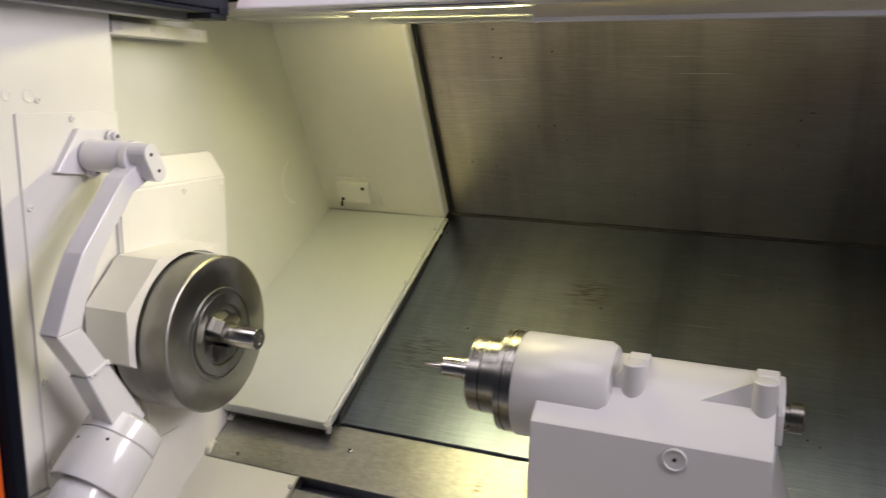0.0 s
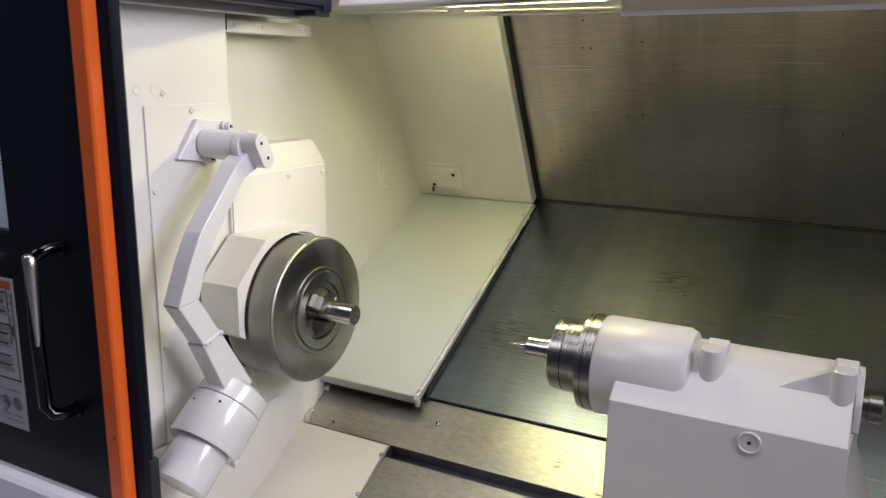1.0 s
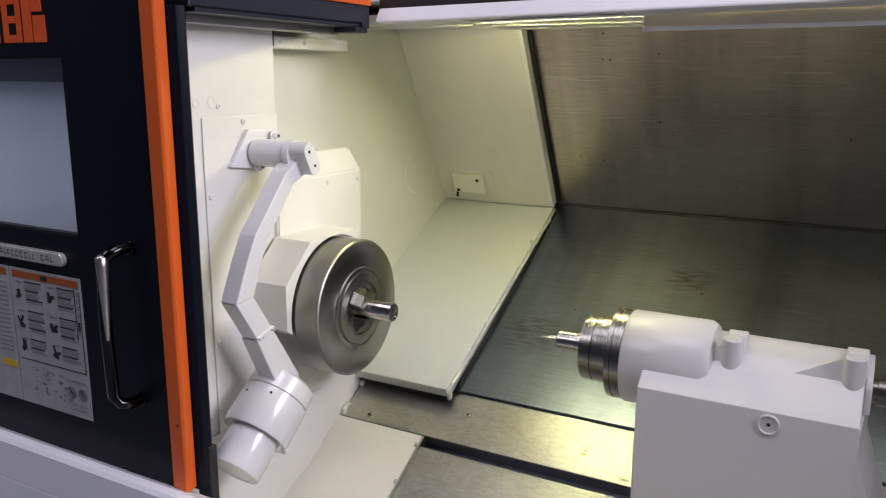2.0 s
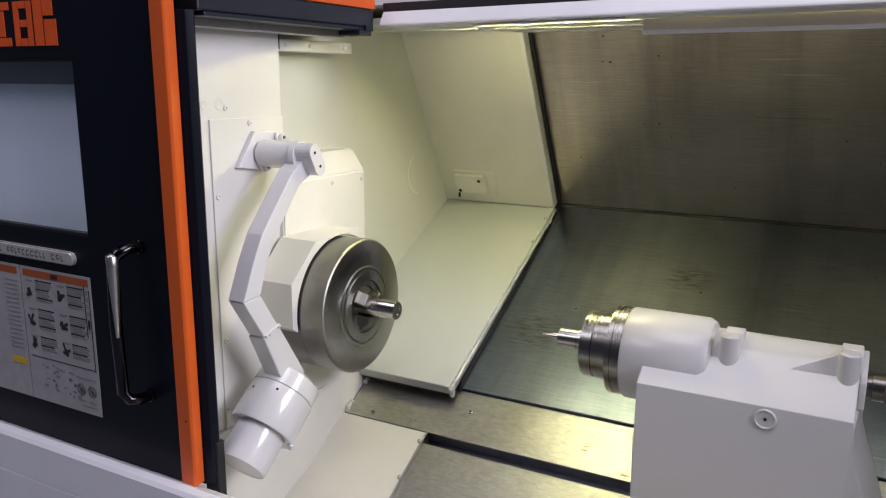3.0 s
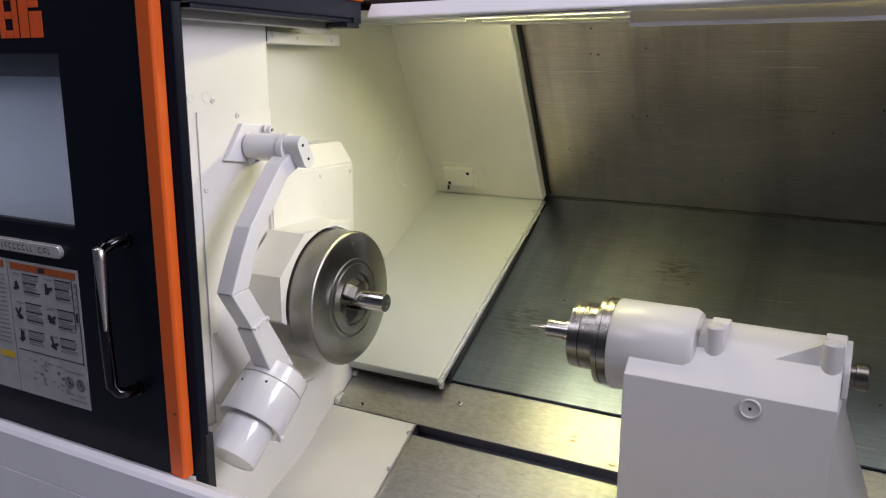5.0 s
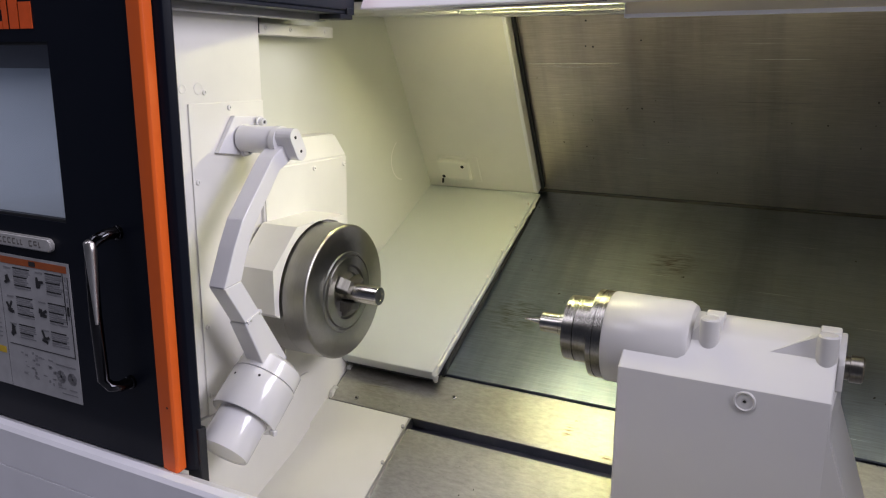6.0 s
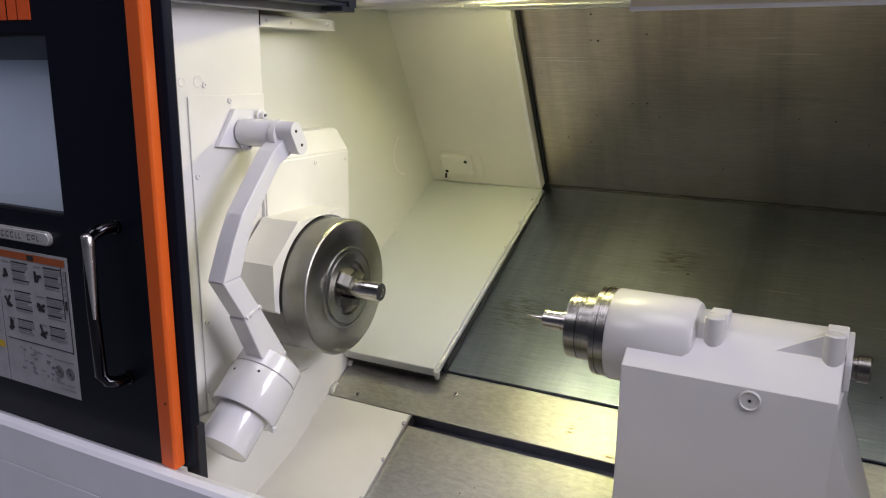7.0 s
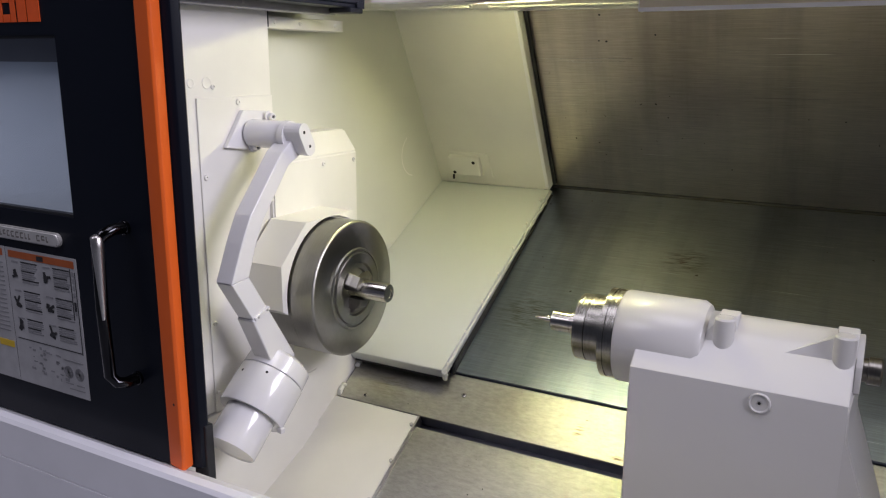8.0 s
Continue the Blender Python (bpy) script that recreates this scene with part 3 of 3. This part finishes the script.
for k in range(6):
    bm.faces.new((fr[k], fr[(k + 1) % 6], bk[(k + 1) % 6], bk[k]))
bmesh.ops.recalc_face_normals(bm, faces=bm.faces[:])
bmesh.ops.bevel(bm, geom=bm.edges[:], offset=0.003, segments=2, affect="EDGES")
add(ts, "rear_gusset", bm, CAST)
add(ts, "nose", turned([(0, 0.088), (0.003, 0.0900), (0.145, 0.0900), (0.157, 0.083), (0.161, 0.074), (0.161, 0.05)], (-0.398, AX, 1.095), seg=72), CAST)
add(ts, "nose_ring", turned([(0, 0.082), (0.002, 0.0885), (0.012, 0.0885), (0.0125, 0.0868), (0.0145, 0.0868), (0.015, 0.0885), (0.030, 0.0885)], (-0.4285, AX, 1.096), seg=72), QUILLST, "dark steel ring")
add(ts, "quill", turned([(0, 0.055), (0.002, 0.066), (0.024, 0.067), (0.0245, 0.0655), (0.026, 0.067), (0.058, 0.067)], (-0.486, AX, 1.099), seg=72), QUILLST, "ground steel quill")
centre = add(ts, "live_centre", turned([(0, 0.0012), (0.003, 0.0030), (0.0125, 0.0034), (0.0128, 0.0044), (0.022, 0.0050), (0.0222, 0.0062), (0.037, 0.0075), (0.0375, 0.015), (0.041, 0.0208), (0.079, 0.0210), (0.0792, 0.0198), (0.0812, 0.0198), (0.0815, 0.0235), (0.099, 0.0235)], (-0.5855, AX, 1.101), seg=48), BRIGHT, "bright pointed live centre")
add(ts, "rear_shaft", turned([(0, 0.021), (0.018, 0.021), (0.019, 0.024), (0.038, 0.024), (0.041, 0.021)], (0.008, 1.290, 1.103), seg=32), DARKST, "dull steel rear shaft")
add(ts, "rear_flange", prism([(1.226, 1.08), (1.231, 1.125)] + [(1.295 + 0.072 * math.cos(a), 1.090 + 0.072 * math.sin(a)) for a in np.linspace(radians(140), radians(0), 14)], 0.0065, 0.0175, bevel=0.002), CAST)
for x in (-0.206, -0.012):
    add(ts, "boss", turned([(0, 0.014), (0.004, 0.018), (0.056, 0.0175), (0.059, 0.0145)], (x, 1.236, 1.117), (0, 0.0, 1), 28), CAST)
    add(ts, "boss_pad", prism([(1.232, 1.120), (1.262, 1.174), (1.290, 1.176), (1.300, 1.120)], x - 0.014, x + 0.020, bevel=0.003), CAST)
    bm = bmesh.new()
    v = [bm.verts.new(c) for c in ((x - (0.105 if x > -0.1 else 0.045), 1.226, 1.125), (x - 0.012, 1.248, 1.168), (x - 0.012, 1.222, 1.117), (x - 0.012, 1.275, 1.166), (x - 0.03, 1.25, 1.12))]
    for f in ((0, 1, 2), (0, 3, 1), (1, 3, 4, 2), (0, 2, 4), (0, 4, 3)):
        bm.faces.new([v[q] for q in f])
    add(ts, "boss_ramp", bm, CAST, "", None)
add(ts, "port", turned([(0, 0.0190), (0.002, 0.0183), (0.0042, 0.0170), (0.0042, 0.0155), (0.0022, 0.0138), (0.0020, 0.0045), (0.001, 0.0042)], (-0.129, 1.1655, 1.057), (0, -1, 0), 36), CAST)
add(ts, "port_hole", turned([(0, 0.0026), (0.0008, 0.0026)], (-0.129, 1.1636, 1.057), (0, -1, 0), 12), HOLE, "small dark hole")

# ---- small bracket on the upper white panel ----
br = thing("sensor_bracket", (-1.18, *along(WFOLD, 0, 0.06)), "small white bracket with two holes on the corner panel", "bracket")
add(br, "back_plate", prism([along(WFOLD, 0.0, 0.030), along(WFOLD, 0.0, 0.128), along(WFOLD, -0.003, 0.126), along(WFOLD, -0.003, 0.032)], -1.245, -1.098, bevel=0.001), WHITE)
add(br, "block", prism([along(WFOLD, -0.003, 0.040), along(WFOLD, -0.003, 0.118), along(WFOLD, -0.020, 0.116), along(WFOLD, -0.026, 0.050)], -1.240, -1.128, bevel=0.004), WHITE)
for x, n, d in ((-1.147, 0.102, -0.0222), (-1.222, 0.062, -0.0256)):
    add(br, "hole", turned([(0, 0.0058), (0.0012, 0.0058)], (x, *along(WFOLD, d, n)), (0, -CS, -SN), 12), HOLE)
add(br, "latch_tongue", box(-1.225, -1.219, WFOLD[0] - 0.062, WFOLD[0] - 0.056, WFOLD[1] + 0.020, WFOLD[1] + 0.036, 0.001), HOLE, "small dark hanging tongue")

# ---- sliding door ----
XD = -1.112
dr = thing("sliding_door", (-1.60, 0.85, 0.82), "black sliding machine door with window and orange edge trim, slid open", "door")
YF = 0.830
wx0, wx1, wz0, wz1 = -2.10, -1.402, 1.305, 1.660
bm = bmesh.new()
for x0, x1, z0, z1 in ((-2.50, -1.176, 0.822, wz0), (-2.50, -1.176, wz1, 1.905), (wx1, -1.176, wz0, wz1), (-2.50, wx0, wz0, wz1)):
    m = Matrix.Translation(((x0 + x1) / 2, (YF + 0.872) / 2, (z0 + z1) / 2)) @ Matrix.Diagonal((x1 - x0, 0.872 - YF, z1 - z0, 1))
    bmesh.ops.create_cube(bm, size=1, matrix=m)
add(dr, "leaf", bm, BLACK, "black door leaf with a window opening", None)
for x0, x1, z0, z1 in ((wx0, wx1, wz0, wz0 + 0.006), (wx0, wx1, wz1 - 0.006, wz1), (wx1 - 0.006, wx1, wz0 + 0.006, wz1 - 0.006)):
    add(dr, "glazing_seal", box(x0, x1, YF + 0.004, YF + 0.0095, z0, z1), RUBBER)
pane = add(dr, "window_pane", box(wx0 + 0.001, wx1 - 0.0008, YF + 0.010, YF + 0.018, wz0 + 0.001, wz1 - 0.001), GLASS, "grey-blue reflecting window glass", None)
pane.visible_shadow = False
trim = add(dr, "edge_trim", prism([(-1.1755, 0.825), (-1.136, 0.819), (-1.131, 0.8235), (-1.135, 0.847), (-1.1755, 0.850)], 0.824, 1.80, "z", bevel=0.0015), ORANGE, "orange edge trim")
add(dr, "edge_post", prism([(-1.1755, 0.8505), (-1.138, 0.8505), (-1.122, 0.858), (-1.114, 0.872), (-1.120, 0.880), (-1.1755, 0.880)], 0.815, 1.745, "z", bevel=0.0015), BLACK)
add(dr, "rubber_edge", box(-1.185, -1.156, 0.881, 0.908, 0.86, 1.74, 0.003), RUBBER)
add(dr, "rubber_foot", box(-1.150, -1.112, 0.864, 0.885, 0.66, 0.905, 0.003), RUBBER)
add(dr, "top_return", box(-2.50, XD, 0.8805, 1.452, 1.745, 1.786, 0.003), BLACKLIT, "black upper return of the door")
add(dr, "return_flange", box(-1.172, XD - 0.004, 0.90, 1.448, 1.736, 1.7445, 0.002), BLACKLIT)
add(dr, "return_trim", box(-1.18, XD + 0.004, 0.86, 1.455, 1.7865, 1.83, 0.003), ORANGE, "orange trim on the upper return")
add(dr, "return_end", box(-1.172, XD + 0.002, 1.39, 1.44, 1.724, 1.7358, 0.002), BLACKLIT)
add(dr, "return_clip", box(XD + 0.0005, XD + 0.004, 1.415, 1.444, 1.735, 1.750, 0.001), BLACKLIT)
add(dr, "return_pin", box(-1.1755, -1.1745, 1.10, 1.106, 1.728, 1.736), ALU)
add(dr, "trim_chip", turned([(0, 0.0028), (0.0004, 0.002)], (-1.1475, 0.8202, 0.962), (-0.12, -1, 0), 9), HOLE, "chipped dark spot")
add(dr, "return_rail", box(-1.218, -1.176, 0.905, 1.42, 1.721, 1.7448, 0.001), DULLALU, "grey guide rail")

hd = [(-1.252, YF + 0.002, 1.302), (-1.252, YF - 0.030, 1.303), (-1.258, YF - 0.046, 1.296), (-1.270, YF - 0.052, 1.280), (-1.273, YF - 0.053, 1.15), (-1.270, YF - 0.052, 1.012), (-1.258, YF - 0.046, 0.999), (-1.252, YF - 0.030, 0.994), (-1.252, YF + 0.002, 0.994)]
handle = add(dr, "handle", tube(hd, 0.0112, 16, 1.15), CHROME, "dark polished bar handle", 60)
# the handle's bright reflection, modelled as a tapered streak
bm = tube([(-1.2705, YF - 0.0545, z) for z in (1.297, 1.292, 1.27, 1.25, 1.22, 1.19, 1.16, 1.13)], 0.0122, 14, 1.0)
for v in bm.verts:
    k = max(0.0, min(1.0, (v.co.z - 1.13) / 0.158)) * (0.3 if v.co.z > 1.295 else 1.0)
    v.co.x = -1.2640 + (v.co.x + 1.2705) * (0.25 + 0.75 * k)
    v.co.y = YF - 0.0565 + (v.co.y - (YF - 0.0545)) * (0.45 + 0.55 * k)
sub(handle, "grip_glint", bm, ALU, "bright streak on the handle standing for its reflection", 60)
for z in (1.302, 0.994):
    add(dr, "handle_foot", turned([(0, 0.014), (0.006, 0.014), (0.008, 0.011)], (-1.252, YF, z), (0, -1, 0), 20), CHROME)

bm = prism([(-1.80, 1.2395), (-1.459, 1.2395)] + [(-1.459 + 0.0145 * math.cos(a), 1.254 + 0.0145 * math.sin(a)) for a in np.linspace(radians(-70), radians(70), 11)] + [(-1.459, 1.2685), (-1.80, 1.2685)], YF - 0.010, YF - 0.0005, "y")
bmesh.ops.bevel(bm, geom=[e for e in bm.edges if all(v.co.y < YF - 0.009 for v in e.verts)], offset=0.003, segments=3, affect="EDGES")
pl = add(dr, "name_plate", bm, PLATE, "rounded brushed metal name plate", 40)
random.seed(4)
x = -1.795
while x < -1.482:
    w = random.choice((0.006, 0.008, 0.010))
    if random.random() < 0.86:
        z = random.choice((1.247, 1.247, 1.250))
        sub(pl, "plate_bar", box(x, x + w, YF - 0.0106, YF - 0.0099, z, z + 0.0035), ENGRAVE, "", None)
        sub(pl, "plate_bar", box(x, x + 0.0022, YF - 0.0106, YF - 0.0099, z + 0.0036, 1.2595), ENGRAVE, "", None)
        if w > 0.007:
            sub(pl, "plate_bar", box(x + 0.0024, x + w, YF - 0.0106, YF - 0.0099, 1.2575, 1.2605), ENGRAVE, "", None)
    x += w + 0.0055


# maker's mark as plain shapes
def mark(x0, x1, z0, z1):
    add(dr, "maker_mark", box(x0, x1, YF - 0.002, YF - 0.0004, z0, z1), LOGO, "orange plain shape", None)


for x0, x1, z0, z1 in ((-1.505, -1.478, 1.685, 1.800), (-1.474, -1.438, 1.685, 1.735), (-1.476, -1.446, 1.742, 1.800), (-1.568, -1.552, 1.685, 1.772), (-1.526, -1.511, 1.685, 1.772),
                       (-1.550, -1.528, 1.685, 1.700), (-1.550, -1.528, 1.722, 1.736), (-1.550, -1.528, 1.758, 1.772), (-1.640, -1.582, 1.685, 1.702), (-1.640, -1.582, 1.756, 1.772), (-1.625, -1.600, 1.704, 1.754)):
    mark(x0, x1, z0, z1)

# warning placard: header, pictogram blocks, lines of unreadable print as bars
sign = add(dr, "warning_placard", box(-1.640, -1.408, YF - 0.0016, YF - 0.0003, 0.909, 1.219), LABEL, "white safety placard with an orange header", None)
sign2 = add(dr, "warning_placard", box(-1.90, -1.6425, YF - 0.0016, YF - 0.0003, 0.909, 1.219), LABEL, "white safety placard with an orange header", None)


def ink(x0, x1, z0, z1, mat=INK, p=None, d=0.0):
    sub(p or sign, "print", box(x0, x1, YF - 0.0026 - d, YF - 0.0017 - d, z0, z1), mat, "", None)


ink(-1.630, -1.416, 1.198, 1.213, HEADER)
ink(-1.890, -1.652, 1.198, 1.213, HEADER, sign2)
ink(-1.533, -1.513, 1.2005, 1.2105, INK, None, 0.001)
ink(-1.416, -1.4145, 1.01, 1.19)
ink(-1.630, -1.416, 1.012, 1.0135)
ink(-1.4305, -1.4290, 1.085, 1.196)
ink(-1.4255, -1.4195, 1.105, 1.125, INK)
for z in (1.096, 1.135, 1.150, 1.165, 1.180):
    ink(-1.4250, -1.4200, z, z + 0.010, INKPALE)
for cx in (-1.628, -1.522):
    for row, cz in enumerate((1.146, 1.081, 1.030)):
        for q in range(4):
            w, h = random.choice(((0.005, 0.024), (0.018, 0.006), (0.009, 0.011))), 0.026 if row < 2 else 0.014
            x0, z0 = cx + 0.004 + 0.010 * random.random(), cz + 0.004 + (h - 0.012) * random.random()
            bm = box(x0, x0 + w[0], YF - 0.0026 - 0.0003 * q, YF - 0.0017 - 0.0003 * q, z0, z0 + w[1])
            bmesh.ops.rotate(bm, cent=(x0, YF, z0 + w[1] / 2), matrix=Matrix.Rotation(random.uniform(-0.6, 0.6), 3, "Y"), verts=bm.verts[:])
            sub(sign, "pictogram", bm, INK, "", None)
        ink(cx + 0.006, cx + 0.028, cz + (0.041 if row < 2 else 0.029), cz + (0.0445 if row < 2 else 0.0325), INKPALE)
        for k in range(10 if row < 2 else 7):
            z = cz + (0.043 if row < 2 else 0.030) - 0.0049 * k
            ink(cx + 0.037, cx + 0.092 - 0.014 * random.random() ** 2, z, z + 0.0024, INKPALE if k % 4 else INK)
for k in range(34):
    x0, z0 = -1.605 + 0.125 * random.random(), 0.935 + 0.062 * random.random()
    ink(x0, x0 + 0.010 * random.random() + 0.002, z0, z0 + 0.006 * random.random() + 0.0012, INKPALE)
for cx in (-1.468, -1.433):
    for q in range(5):
        r0 = 0.0035 + 0.0024 * q
        sub(sign, "print_ring", turned([(0, r0 + 0.0012), (0.0007, r0 + 0.0012), (0.0007, r0), (0, r0)], (cx, YF - 0.0017, 0.962), (0, -1, 0), 18), INKPALE)
    ink(cx - 0.012, cx + 0.012, 0.935, 0.9375, INKPALE)
ink(-1.480, -1.418, 0.988, 0.9905, INKPALE)
ink(-1.470, -1.420, 0.924, 0.926, INKPALE)
for k in range(16):
    ink(-1.70, -1.655, 1.180 - 0.0105 * k, 1.1825 - 0.0105 * k, INKPALE, sign2)
ink(-1.70, -1.648, 0.985, 1.000, YELLOW, sign2)

# ---- front of the machine below the door ----
fp = struct("front_sill", prism([(0.778, 0.02), (0.778, 0.735), (0.781, 0.7365), (0.778, 0.738), (0.778, 0.826), (0.784, 0.834), (0.80, 0.837), (0.826, 0.821), (0.845, 0.811), (0.845, 0.78), (0.81, 0.02)], -3.2, 1.3), GREY, "pale grey front panel below the door with a bright top edge", 25, "panel")
bm = prism([(0.846, 0.30), (0.846, 0.79), (0.87, 0.79), (0.87, 0.30)], -3.2, 1.3)
struct("wall_front", bm, WHITE, "white inner face of the front panel", None, "wall")
struct("wall_right", box(XR, XR + 0.03, 0.90, 2.40, 0.3, 1.86), WHITE, "white far side wall of the lathe cabin", None, "wall")
struct("tray_floor", box(-3.2, 1.3, 0.846, 2.5, 0.28, 0.30), SLOT, "dark chip tray under the sheets", None, "floor")
struct("wall_back", box(-3.2, 1.3, 2.45, 2.5, 0.0, 1.90), GREY, "pale grey rear wall of the machine", None, "wall")

# added strip, gives the window its dark upper band
struct("cover_band", box(-3.2, -1.225, 0.902, 0.9115, 1.609, 1.74), BAND, "dark strip added behind the window for its dark upper band", None, "panel")
struct("front_cover", box(-3.2, -1.225, 0.912, 0.93, 0.30, 1.86), WHITE, "pale grey fixed front cover behind the door window", None, "panel")

# plain casing that closes the machine outside the opening
struct("casing_roof", box(-3.2, -1.335, 0.935, 2.445, 1.862, 1.90), GREY, "pale grey roof of the headstock casing", None, "casing")
struct("casing_left", box(-3.23, -3.2005, 0.778, 2.5, 0.02, 1.90), GREY, "pale grey end wall of the machine casing", None, "casing")
struct("casing_right", box(1.3005, 1.33, 0.778, 2.5, 0.02, 1.90), GREY, "pale grey end wall of the machine casing", None, "casing")
struct("casing_front", box(1.082, 1.30, 0.85, 0.90, 0.79, 1.90), GREY, "pale grey front of the machine casing", None, "casing")
struct("casing_roof_right", box(1.0505, 1.30, 0.905, 2.445, 1.862, 1.90), GREY, "pale grey roof of the machine casing", None, "casing")

# ---- the hall round the machine ----
struct("floor", box(-9, 9, -9, 6, -0.05, 0.0), CONCRETE, "grey painted hall floor", None)
struct("wall_south", box(-9, 9, -9.1, -9.0, 0, 6), HALLWALL, "blue-grey hall wall", None)
struct("wall_north", box(-9, 9, 6, 6.1, 0, 6), HALLWALL, "blue-grey hall wall", None)
struct("wall_west", box(-9.1, -9, -9, 6, 0, 6), HALLWALL, "blue-grey hall wall", None)
struct("wall_east", box(9, 9.1, -9, 6, 0, 6), HALLWALL, "blue-grey hall wall", None)
struct("hall_ceiling", box(-9, 9, -9, 6, 6.0, 6.1), HALLTOP, "dark hall ceiling", None)
